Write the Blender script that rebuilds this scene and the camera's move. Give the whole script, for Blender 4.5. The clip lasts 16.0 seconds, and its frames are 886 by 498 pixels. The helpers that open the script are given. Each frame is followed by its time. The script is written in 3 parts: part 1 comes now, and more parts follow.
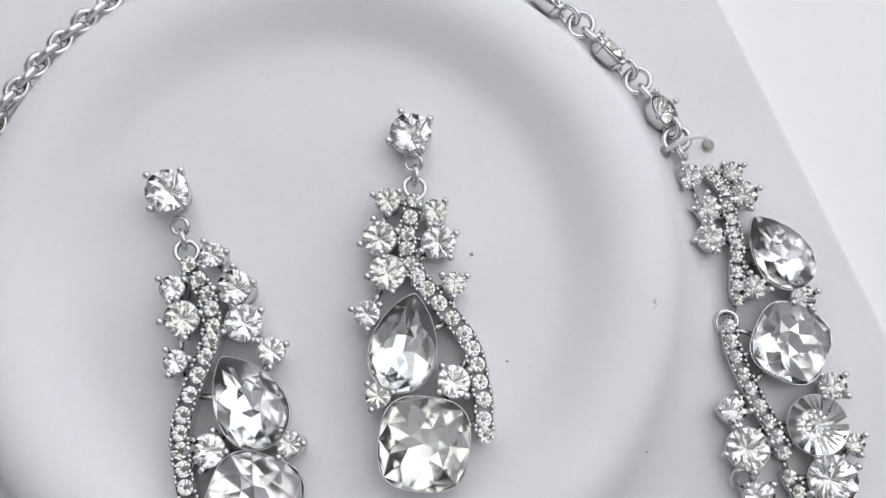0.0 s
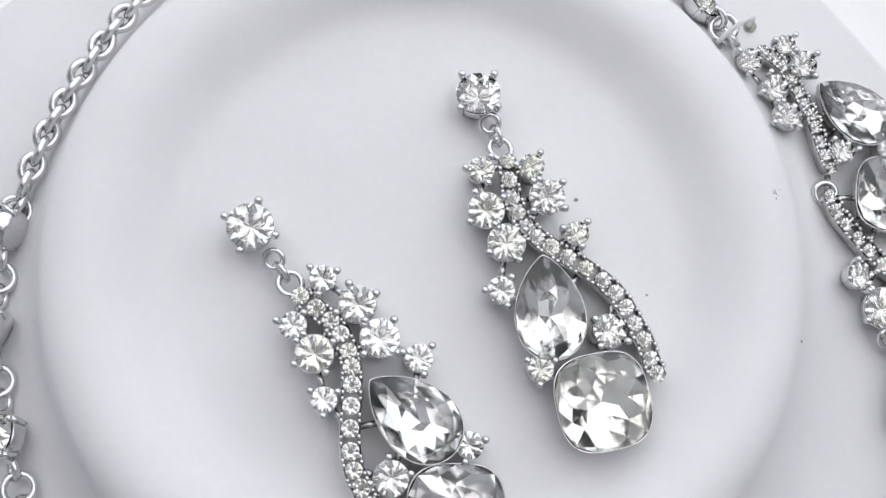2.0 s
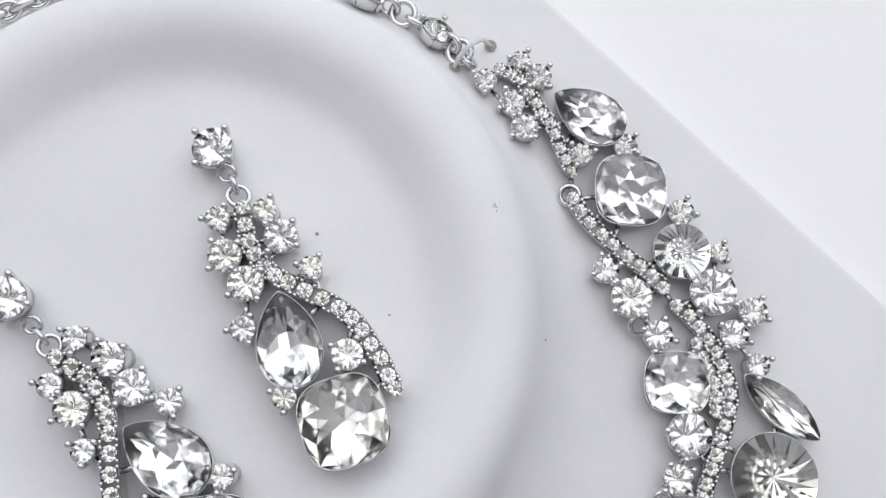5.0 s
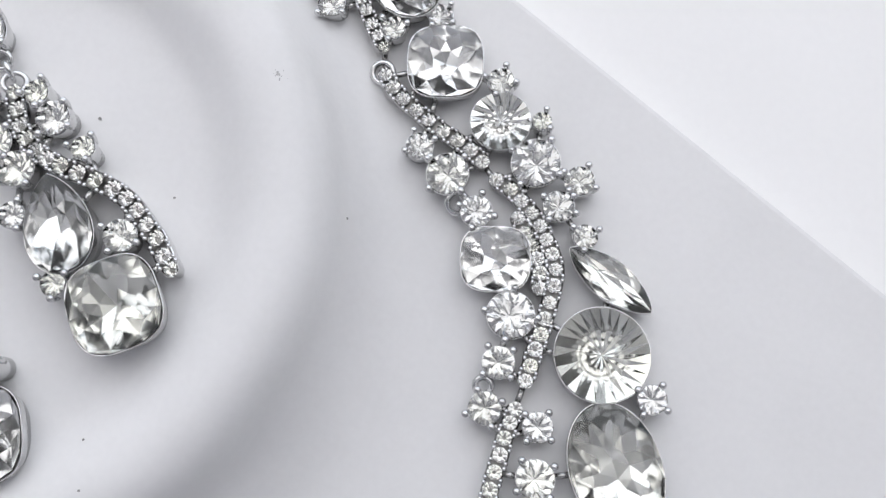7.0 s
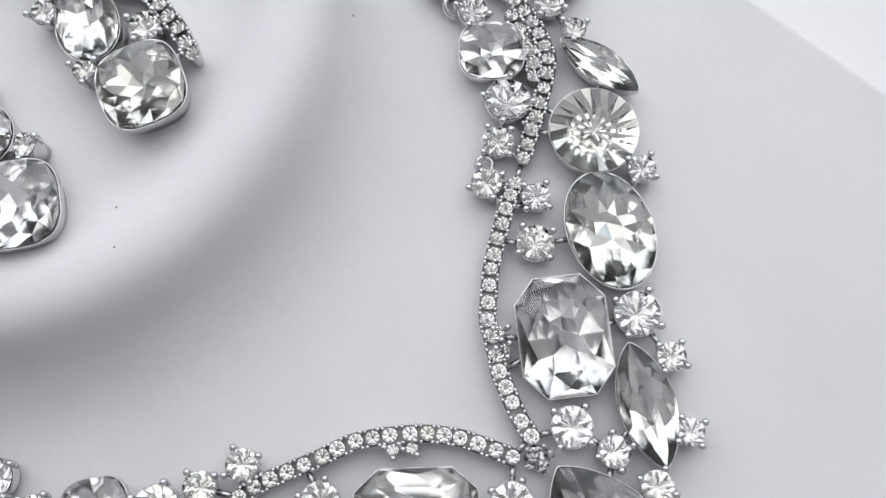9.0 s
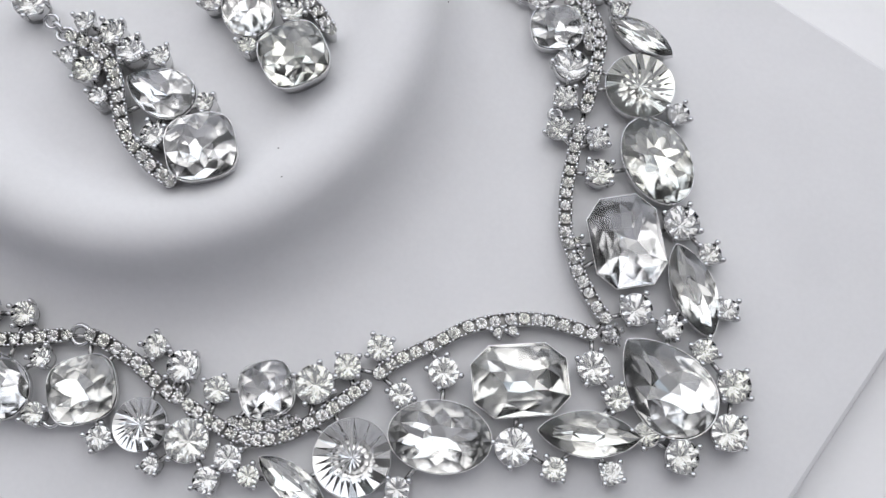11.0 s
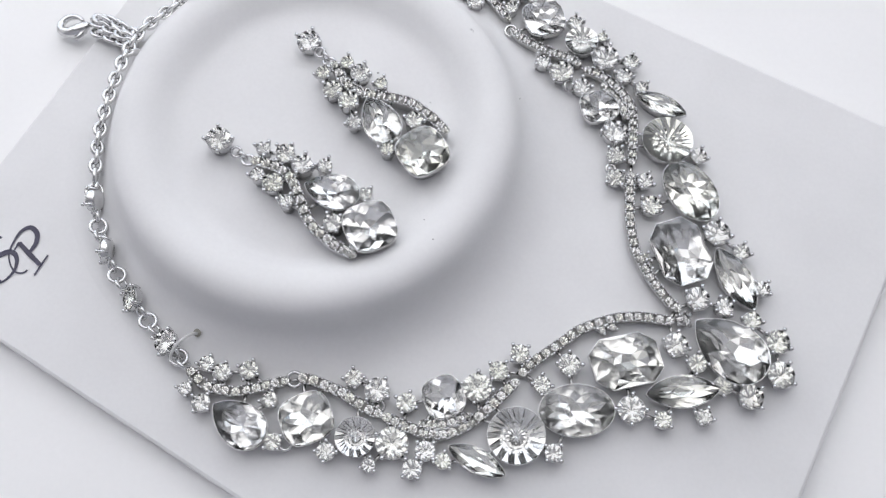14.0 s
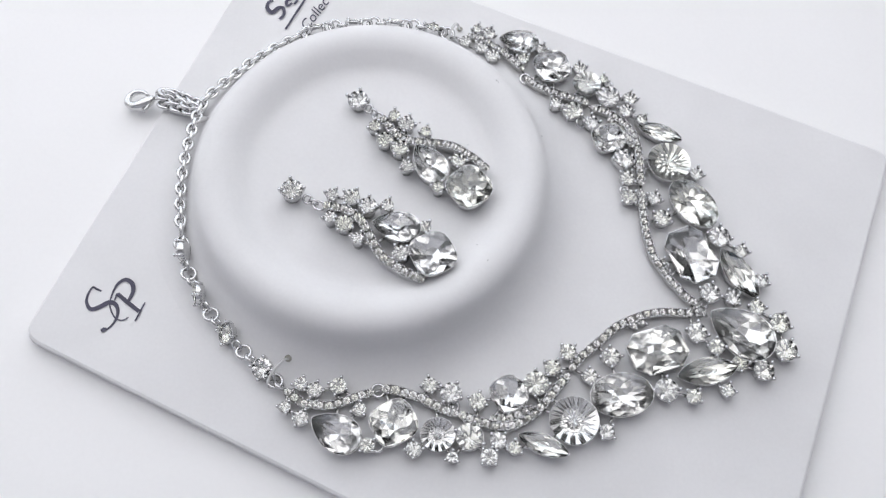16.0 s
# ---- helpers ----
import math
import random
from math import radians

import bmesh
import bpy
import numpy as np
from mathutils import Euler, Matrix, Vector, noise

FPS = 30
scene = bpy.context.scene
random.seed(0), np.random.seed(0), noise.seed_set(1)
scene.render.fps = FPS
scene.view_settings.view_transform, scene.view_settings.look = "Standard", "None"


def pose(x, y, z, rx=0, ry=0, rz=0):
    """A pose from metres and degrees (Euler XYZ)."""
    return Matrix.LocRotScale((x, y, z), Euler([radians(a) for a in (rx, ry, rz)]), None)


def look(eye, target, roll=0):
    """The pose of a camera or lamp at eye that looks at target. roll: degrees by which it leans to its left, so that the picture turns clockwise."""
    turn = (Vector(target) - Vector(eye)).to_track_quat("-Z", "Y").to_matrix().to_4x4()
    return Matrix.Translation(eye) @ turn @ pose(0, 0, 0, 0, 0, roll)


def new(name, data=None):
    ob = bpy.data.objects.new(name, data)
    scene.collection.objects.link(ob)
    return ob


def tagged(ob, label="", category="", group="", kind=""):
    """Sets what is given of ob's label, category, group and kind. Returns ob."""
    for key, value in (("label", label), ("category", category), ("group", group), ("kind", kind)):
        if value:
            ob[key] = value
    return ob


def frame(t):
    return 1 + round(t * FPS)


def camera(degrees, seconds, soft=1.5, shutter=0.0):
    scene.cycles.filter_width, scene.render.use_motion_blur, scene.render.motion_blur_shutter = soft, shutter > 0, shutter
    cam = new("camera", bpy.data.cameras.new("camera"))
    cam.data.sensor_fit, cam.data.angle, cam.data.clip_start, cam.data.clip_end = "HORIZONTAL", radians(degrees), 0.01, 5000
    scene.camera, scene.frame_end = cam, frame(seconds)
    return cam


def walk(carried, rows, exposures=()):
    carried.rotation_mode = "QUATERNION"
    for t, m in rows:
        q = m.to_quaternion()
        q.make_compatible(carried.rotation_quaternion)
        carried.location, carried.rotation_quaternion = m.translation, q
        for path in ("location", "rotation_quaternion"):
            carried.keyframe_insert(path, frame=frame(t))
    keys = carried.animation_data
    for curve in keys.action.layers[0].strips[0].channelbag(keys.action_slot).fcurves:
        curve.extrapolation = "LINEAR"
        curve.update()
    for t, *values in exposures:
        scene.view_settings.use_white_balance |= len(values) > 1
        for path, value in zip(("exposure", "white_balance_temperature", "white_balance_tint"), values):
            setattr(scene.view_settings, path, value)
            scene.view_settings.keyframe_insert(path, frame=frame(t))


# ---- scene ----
# ------------------------------------------------------------ camera
CM = 0.01
cam = camera(52.12, 16.0, 1.3)
PATH = [
    (0.0, look((0.03309, -0.00785, 0.14440), (0.00884, 0.01729, -0.00148), 2.15)),
    (0.5, look((0.02428, -0.01486, 0.13836), (0.00521, 0.01164, -0.00805), 6.03)),
    (1.0, look((0.01364, -0.02348, 0.13499), (-0.00012, 0.00413, -0.01180), 11.28)),
    (1.5, look((0.01058, -0.02310, 0.13681), (0.00071, 0.00320, -0.01054), 12.10)),
    (2.0, look((0.00673, -0.02324, 0.13683), (0.00020, 0.00611, -0.01013), 16.26)),
    (2.5, look((0.00625, -0.02438, 0.13502), (0.00021, 0.00417, -0.01211), 12.74)),
    (3.0, look((0.00993, -0.02876, 0.13200), (0.00627, 0.00019, -0.01514), 15.12)),
    (3.5, look((0.01204, -0.02925, 0.14150), (0.00769, -0.00418, -0.00633), 12.53)),
    (4.0, look((0.01928, -0.02200, 0.14976), (0.01292, 0.00538, 0.00242), 10.03)),
    (4.5, look((0.02865, -0.01312, 0.14834), (0.02061, 0.01613, 0.00144), 7.48)),
    (5.0, look((0.04116, -0.00443, 0.14807), (0.03292, 0.02472, 0.00116), 6.13)),
    (5.2, look((0.04632, -0.00239, 0.14785), (0.03699, 0.02648, 0.00095), 3.67)),
    (7.3, look((0.08315, -0.01214, 0.13355), (0.06698, 0.01705, -0.01269), -10.25)),
    (7.5, look((0.08304, -0.01708, 0.13406), (0.06665, 0.01324, -0.01192), -9.94)),
    (8.0, look((0.08950, -0.02033, 0.13512), (0.07141, 0.00602, -0.01143), -16.12)),
    (8.5, look((0.09183, -0.03095, 0.13449), (0.07443, -0.00145, -0.01155), -12.98)),
    (9.0, look((0.09335, -0.04309, 0.13611), (0.07632, -0.01205, -0.00965), -11.49)),
    (9.2, look((0.09138, -0.04937, 0.13741), (0.07528, -0.01846, -0.00848), -10.15)),
    (11.3, look((0.08114, -0.08225, 0.17729), (0.06844, -0.04055, 0.03377), -2.65)),
    (11.5, look((0.08060, -0.08680, 0.18390), (0.06902, -0.04281, 0.04097), -1.15)),
    (12.0, look((0.07599, -0.09502, 0.19811), (0.06373, -0.04829, 0.05611), -1.35)),
    (12.5, look((0.06397, -0.10341, 0.20666), (0.05356, -0.05452, 0.06523), 0.14)),
    (13.0, look((0.06167, -0.10663, 0.21359), (0.05193, -0.05628, 0.07263), -0.62)),
    (13.5, look((0.05728, -0.10621, 0.21662), (0.04900, -0.05526, 0.07578), -0.90)),
    (14.0, look((0.04919, -0.11027, 0.22402), (0.04172, -0.05807, 0.08360), -1.71)),
    (14.5, look((0.04285, -0.11461, 0.23185), (0.03705, -0.06146, 0.09170), -0.50)),
    (15.0, look((0.03341, -0.11977, 0.24340), (0.03043, -0.06518, 0.10371), 0.22)),
    (15.5, look((0.02293, -0.11692, 0.24646), (0.02398, -0.06106, 0.10725), 2.02)),
    (16.0, look((0.01842, -0.13029, 0.25817), (0.02065, -0.07167, 0.12012), 3.27)),
]
EXPOSURES = [(0.0, -0.11), (0.5, -0.10), (1.2, 0.02), (2.0, 0.07), (2.6, 0.09), (3.2, 0.15), (4.0, 0.14), (5.0, -0.01), (7.5, 0.01), (9.0, 0.02), (11.5, -0.06), (12.5, -0.04), (14.0, 0.05), (15.0, 0.05), (16.0, 0.06)]
walk(cam, PATH, EXPOSURES)

# ------------------------------------------------------------ daylight and lamps
world = bpy.data.worlds.new("daylight")
scene.world = world
world.use_nodes = True
wn = world.node_tree
sky = wn.nodes.new("ShaderNodeTexSky")
sky.sky_type = "NISHITA"
sky.sun_disc = False
sky.sun_elevation, sky.sun_rotation = radians(40), radians(150)
wn.links.new(sky.outputs[0], wn.nodes["Background"].inputs[0])
wn.nodes["Background"].inputs[1].default_value = 0.12

WALL_N, WALL_S, WALL_E, WALL_W = 0.22, -0.44, 0.95, -0.95      # inside of the unseen room, drawn close to shape the light, metres
FLOOR_Z, CEIL_Z, TABLE_Z = -0.754, 1.35, -0.0042
WIN = (-0.90, 0.45, 0.02, 0.86)                             # north window: x0, x1, z0, z1


def area_lamp(name, m, sx, sy, watts, colour):
    data = bpy.data.lights.new(name, "AREA")
    data.shape, data.size, data.size_y, data.energy, data.color = "RECTANGLE", sx, sy, watts, colour
    ob = new(name, data)
    ob.matrix_world = m
    return ob


NORTH_WATTS, FILL_WATTS = 5.1, 1.52
area_lamp("north_daylight", look(((WIN[0] + WIN[1]) / 2, WALL_N + 0.06, (WIN[2] + WIN[3]) / 2), ((WIN[0] + WIN[1]) / 2, 0, (WIN[2] + WIN[3]) / 2 - 0.15)),
          WIN[1] - WIN[0], WIN[3] - WIN[2], NORTH_WATTS, (0.995, 0.985, 1.0))
FILL = (0.0, 0.02, 1.8, 0.36)                             # added overhead fill that brightens the stones, unseen: centre x, y, size x, y
area_lamp("overhead_fill", look((FILL[0], FILL[1], CEIL_Z - 0.035), (FILL[0], FILL[1] + 0.001, 0)), FILL[2], FILL[3], FILL_WATTS, (0.995, 0.985, 1.0))


# ------------------------------------------------------------ materials
def material(name, colour, rough, metal=0.0):
    m = bpy.data.materials.new(name)
    m.use_nodes = True
    b = m.node_tree.nodes["Principled BSDF"]
    b.inputs["Base Color"].default_value = (*colour, 1)
    b.inputs["Roughness"].default_value = rough
    b.inputs["Metallic"].default_value = metal
    return m, m.node_tree, b


def textured(name, dark, light, rough, scale, bump, fine, metal=0.0, spread=0.12):
    """Colour varied at two scales, roughness varied, and a fine relief."""
    m, tree, b = material(name, light, rough, metal)
    n, l = tree.nodes, tree.links
    at = n.new("ShaderNodeTexCoord")
    big, small = n.new("ShaderNodeTexNoise"), n.new("ShaderNodeTexNoise")
    big.inputs["Scale"].default_value, big.inputs["Detail"].default_value = scale, 5
    small.inputs["Scale"].default_value, small.inputs["Detail"].default_value = fine, 3
    mix, ramp = n.new("ShaderNodeMix"), n.new("ShaderNodeMapRange")
    mix.data_type = "RGBA"
    mix.inputs["A"].default_value, mix.inputs["B"].default_value = (*dark, 1), (*light, 1)
    both = n.new("ShaderNodeMath")
    both.operation = "MULTIPLY_ADD"
    both.inputs[1].default_value = 0.35
    for node in (big, small):
        l.new(at.outputs["Object"], node.inputs["Vector"])
    l.new(small.outputs["Fac"], both.inputs[0])
    l.new(big.outputs["Fac"], both.inputs[2])
    ramp.inputs["From Min"].default_value, ramp.inputs["From Max"].default_value = 0.45, 0.9
    l.new(both.outputs[0], ramp.inputs["Value"])
    l.new(ramp.outputs["Result"], mix.inputs["Factor"])
    l.new(mix.outputs["Result"], b.inputs["Base Color"])
    rr = n.new("ShaderNodeMapRange")
    rr.inputs["To Min"].default_value, rr.inputs["To Max"].default_value = max(rough - spread, 0.02), rough + spread
    l.new(big.outputs["Fac"], rr.inputs["Value"])
    l.new(rr.outputs["Result"], b.inputs["Roughness"])
    bp = n.new("ShaderNodeBump")
    bp.inputs["Strength"].default_value, bp.inputs["Distance"].default_value = bump, 0.0002
    l.new(small.outputs["Fac"], bp.inputs["Height"])
    l.new(bp.outputs["Normal"], b.inputs["Normal"])
    return m


PLASTIC = textured("white_moulded_plastic", (0.71, 0.71, 0.72), (0.77, 0.77, 0.78), 0.58, 35, 0.05, 900)
TABLETOP = textured("white_laminate", (0.84, 0.84, 0.845), (0.88, 0.88, 0.885), 0.5, 8, 0.05, 700)
WALLPAINT = textured("off_white_wall_paint", (0.80, 0.80, 0.81), (0.87, 0.87, 0.88), 0.8, 3, 0.2, 120)
# grey of the unseen south screen, added to darken facets and shadow side
SCREEN_GREY = textured("grey_south_screen", (0.31, 0.31, 0.34), (0.38, 0.38, 0.41), 0.8, 3, 0.2, 120)
CEILPAINT = textured("white_ceiling_paint", (0.78, 0.78, 0.79), (0.84, 0.84, 0.85), 0.85, 3, 0.2, 90)
WOODFLOOR = textured("pale_oak_floor", (0.34, 0.30, 0.25), (0.46, 0.42, 0.36), 0.5, 6, 0.3, 60)
SILVER = textured("polished_rhodium", (0.60, 0.60, 0.60), (0.77, 0.77, 0.77), 0.13, 260, 0.06, 2600, 1.0, 0.07)
PEWTER = textured("aged_silver", (0.44, 0.436, 0.428), (0.67, 0.666, 0.654), 0.18, 420, 0.25, 3000, 1.0, 0.09)
RECESS = textured("dark_recess_metal", (0.16, 0.158, 0.15), (0.36, 0.355, 0.345), 0.35, 500, 0.3, 3000, 1.0, 0.1)
INK = textured("dark_blue_grey_ink", (0.030, 0.028, 0.056), (0.050, 0.047, 0.088), 0.4, 200, 0.02, 2000)
HOLE = textured("shadowed_hole", (0.26, 0.26, 0.23), (0.40, 0.39, 0.35), 0.7, 800, 0.3, 4000)
SMUDGE = textured("faint_smudge", (0.36, 0.36, 0.37), (0.52, 0.52, 0.53), 0.7, 800, 0.2, 4000)
GRIME = textured("grey_scuff", (0.17, 0.17, 0.17), (0.40, 0.39, 0.38), 0.7, 800, 0.3, 4000)
FRAMEPAINT = textured("white_gloss_paint", (0.74, 0.74, 0.74), (0.8, 0.8, 0.8), 0.3, 10, 0.05, 300)
TIE, tie_tree, tie_b = material("clear_nylon", (0.90, 0.905, 0.91), 0.25)
tie_b.inputs["Transmission Weight"].default_value = 0.35
GLASS, glass_tree, glass_b = material("window_glass", (1, 1, 1), 0.0)
glass_b.inputs["Transmission Weight"].default_value = 1.0
glass_b.inputs["IOR"].default_value = 1.45
CRYSTAL, cry_tree, cry_b = material("cut_crystal", (0.985, 0.99, 0.985), 0.0)
info, tint = cry_tree.nodes.new("ShaderNodeObjectInfo"), cry_tree.nodes.new("ShaderNodeMix")
tint.data_type = "RGBA"
tint.inputs["A"].default_value, tint.inputs["B"].default_value = (0.99, 0.99, 0.98, 1), (0.955, 0.96, 0.88, 1)
curve_in = cry_tree.nodes.new("ShaderNodeMath")
curve_in.operation, curve_in.inputs[1].default_value = "POWER", 2.2
cry_tree.links.new(info.outputs["Random"], curve_in.inputs[0])
cry_tree.links.new(curve_in.outputs[0], tint.inputs["Factor"])
cry_tree.links.new(tint.outputs["Result"], cry_b.inputs["Base Color"])
cry_b.inputs["Transmission Weight"].default_value = 0.985      # a slight haze in the moulded stones
cry_b.inputs["IOR"].default_value = 1.50
FOIL = textured("silver_foil_backing", (0.91, 0.91, 0.905), (0.96, 0.96, 0.955), 0.11, 900, 0.0, 4000, 1.0, 0.03)


# ------------------------------------------------------------ builders
def mesh_of(name, bm, mats, smooth=False):
    me = bpy.data.meshes.new(name)
    bm.to_mesh(me)
    bm.free()
    for m in mats if isinstance(mats, (list, tuple)) else [mats]:
        me.materials.append(m)
    if smooth:
        for p in me.polygons:
            p.use_smooth = True
    return me


def part(name, data, mats, parent, label="", at=None, smooth=False):
    """One mesh object under a thing or a part. data: a bmesh, or a mesh that is shared."""
    me = data if isinstance(data, bpy.types.Mesh) else mesh_of(name, data, mats, smooth)
    ob = new(name, me)
    ob.parent = parent
    if at is not None:
        ob.matrix_basis = at
    return tagged(ob, label) if label else ob


def thing(name, label, category, at=None, group=""):
    ob = new(name)
    ob.empty_display_size = 0.01
    if at is not None:
        ob.matrix_basis = at
    return tagged(ob, label, category, group)


def box(bm, x0, x1, y0, y1, z0, z1, bevel=0.0, seg=2):
    made = bmesh.ops.create_cube(bm, size=1.0)["verts"]
    for v in made:
        v.co = Vector(((x0 + x1) / 2 + v.co.x * (x1 - x0), (y0 + y1) / 2 + v.co.y * (y1 - y0), (z0 + z1) / 2 + v.co.z * (z1 - z0)))
    if bevel:
        edges = list({e for v in made for e in v.link_edges})
        bmesh.ops.bevel(bm, geom=edges, offset=bevel, segments=seg, affect="EDGES", profile=0.5)
    return bm


def rings_mesh(bm, rings, closed=True, cap_start=False, cap_end=False):
    """Joins rings of equal count into a skin."""
    rows = [[bm.verts.new(p) for p in ring] for ring in rings]
    n = len(rows[0])
    for a, b in zip(rows, rows[1:]):
        for i in range(n if closed else n - 1):
            j = (i + 1) % n
            bm.faces.new((a[i], a[j], b[j], b[i]))
    if cap_start:
        bm.faces.new(rows[0][::-1])
    if cap_end:
        bm.faces.new(rows[-1])
    return rows


def tube(bm, path, radius, sides=8, closed=False):
    """A round wire along a path."""
    pts = [Vector(p) for p in path]
    n, rings, up = len(pts), [], None
    for i, p in enumerate(pts):
        a = pts[i - 1] if (i or closed) else p
        b = pts[(i + 1) % n] if (i < n - 1 or closed) else p
        d = (b - a).normalized()
        if up is None:
            up = d.orthogonal().normalized()
        up = (up - d * up.dot(d)).normalized()
        side = d.cross(up)
        r = radius[i] if isinstance(radius, (list, tuple)) else radius
        rings.append([p + r * (math.cos(k * math.tau / sides) * up + math.sin(k * math.tau / sides) * side) for k in range(sides)])
    if closed:
        rings.append(rings[0])
        rows = [[bm.verts.new(p) for p in ring] for ring in rings[:-1]]
        # match the last ring to the first one
        rows.append(rows[0])
        for a, b in zip(rows, rows[1:]):
            for k in range(sides):
                bm.faces.new((a[k], a[(k + 1) % sides], b[(k + 1) % sides], b[k]))
    else:
        rings_mesh(bm, rings, True, True, True)
    return bm


def bead(bm, p, r, squash=1.0, sub=1):
    bmesh.ops.create_icosphere(bm, subdivisions=sub, radius=r, matrix=Matrix.Translation(p) @ Matrix.Diagonal((1, 1, squash, 1)))


def spline(points, step):
    """Evenly spaced points on a smooth line through the given ones."""
    pts = [Vector((*p, 0)) if len(p) == 2 else Vector(p) for p in points]
    ext = [2 * pts[0] - pts[1], *pts, 2 * pts[-1] - pts[-2]]
    dense = []
    for i in range(1, len(ext) - 2):
        a, b, c, d = ext[i - 1:i + 3]
        for k in range(24):
            t = k / 24
            dense.append(0.5 * ((2 * b) + (c - a) * t + (2 * a - 5 * b + 4 * c - d) * t * t + (3 * b - a - 3 * c + d) * t ** 3))
    dense.append(pts[-1])
    out, need = [dense[0]], step
    for a, b in zip(dense, dense[1:]):
        length = (b - a).length
        while length >= need and length > 0:
            a = a + (b - a) * (need / length)
            out.append(a)
            length, need = (b - a).length, step
        need -= length
    return out


# ------------------------------------------------------------ the unseen room: side walls and ceiling added to bounce light
def slab(name, x0, x1, y0, y1, z0, z1, mat, label, category):
    bm = box(bmesh.new(), x0, x1, y0, y1, z0, z1)
    return tagged(new(name, mesh_of(name, bm, mat)), label, category, kind="structure")


T = 0.12
slab("floor", WALL_W - T, WALL_E + T, WALL_S - T, WALL_N + T, FLOOR_Z - 0.1, FLOOR_Z, WOODFLOOR, "pale oak floor of the room", "floor")
slab("ceiling", WALL_W - T, WALL_E + T, WALL_S - T, WALL_N + T, CEIL_Z, CEIL_Z + 0.1, CEILPAINT, "unseen white ceiling that bounces light down", "ceiling")
# added screen close to the table, holds back light from the south
slab("south_screen", WALL_W - T, WALL_E + T, WALL_S - T, WALL_S, FLOOR_Z, CEIL_Z, SCREEN_GREY, "unseen grey screen that dims the light from the south", "wall")
slab("wall_east", WALL_E, WALL_E + T, WALL_S, WALL_N, FLOOR_Z, CEIL_Z, WALLPAINT, "unseen off-white side wall, set close to bounce light", "wall")
slab("wall_west", WALL_W - T, WALL_W, WALL_S, WALL_N, FLOOR_Z, CEIL_Z, WALLPAINT, "unseen off-white side wall, set close to bounce light", "wall")


def wall_with_window(name, opening, lo, hi, at, number):
    """A wall along its own x axis, its inner face at y = 0, with a framed window through it."""
    bm = bmesh.new()
    x0, x1, z0, z1 = opening
    for a in ((lo, x0, FLOOR_Z, CEIL_Z), (x1, hi, FLOOR_Z, CEIL_Z), (x0, x1, FLOOR_Z, z0), (x0, x1, z1, CEIL_Z)):
        box(bm, a[0], a[1], 0, T, a[2], a[3])
    wall = tagged(new(name, mesh_of(name, bm, WALLPAINT)), "off-white painted wall with a wide window", "wall", kind="structure")
    wall.matrix_basis = at
    win = tagged(new("window_%d" % number), "wide white framed window", "window", kind="structure")
    win.matrix_basis = at @ Matrix.Translation((0, 0.085, 0))
    for a, b, c, d in ((x0, x1, z0, z0 + .04), (x0, x1, z1 - .04, z1), (x0, x0 + .04, z0 + .04, z1 - .04), (x1 - .04, x1, z0 + .04, z1 - .04)):
        part("window_frame", box(bmesh.new(), a, b, -0.015, 0.02, c, d, 0.004), FRAMEPAINT, win)
    pane = part("pane", box(bmesh.new(), x0 + .04, x1 - .04, -0.003, 0.003, z0 + .04, z1 - .04), GLASS, win)
    pane.visible_shadow = False


wall_with_window("wall_north", WIN, WALL_W - T, WALL_E + T, Matrix.Translation((0, WALL_N, 0)), 1)


# frame for the added overhead fill; both stay out of view
def fill_frame():
    x, y, sx, sy = FILL
    panel = thing("overhead_fill_frame", "white frame round the added overhead fill light, out of view", "ceiling light", Matrix.Translation((x, y, CEIL_Z - 0.001)))
    for a in ((-sx / 2 - .03, sx / 2 + .03, -sy / 2 - .03, -sy / 2), (-sx / 2 - .03, sx / 2 + .03, sy / 2, sy / 2 + .03),
              (-sx / 2 - .03, -sx / 2, -sy / 2, sy / 2), (sx / 2, sx / 2 + .03, -sy / 2, sy / 2)):
        part("frame", box(bmesh.new(), *a, -0.035, 0.0, 0.003), FRAMEPAINT, panel)


fill_frame()


def table():
    top = thing("table", "white laminate tabletop under the display board", "table")
    part("tabletop", box(bmesh.new(), -0.75, 0.75, -0.42, 0.205, TABLE_Z - 0.03, TABLE_Z, 0.003), TABLETOP, top)
    for x in (-0.7, 0.7):
        for y in (-0.37, 0.15):
            part("leg", box(bmesh.new(), x - .025, x + .025, y - .025, y + .025, FLOOR_Z, TABLE_Z - 0.03, 0.003), FRAMEPAINT, top)


table()


# ------------------------------------------------------------ the display board and its round plinth
def rounded_outline(corners, r, seg=7):
    pts = []
    n = len(corners)
    for i in range(n):
        p, a, b = Vector(corners[i]), Vector(corners[i - 1]), Vector(corners[(i + 1) % n])
        u, v = (a - p).normalized(), (b - p).normalized()
        for k in range(seg + 1):
            t = k / seg
            pts.append(p + u * r * (1 - t) ** 2 + v * r * t ** 2)
    return pts


def inset(points, d):
    out, n = [], len(points)
    for i in range(n):
        a, b = points[i - 1], points[(i + 1) % n]
        t = (b - a).normalized()
        out.append(points[i] + Vector((-t.y, t.x)) * d)
    return out


BOARD = [(-10.15, -5.14), (10.30, -14.59), (16.93, 1.69), (-3.98, 10.46)]
TIE_HOLES = [(-2.2, -5.72), (2.32, 5.41), (2.71, 6.17)]


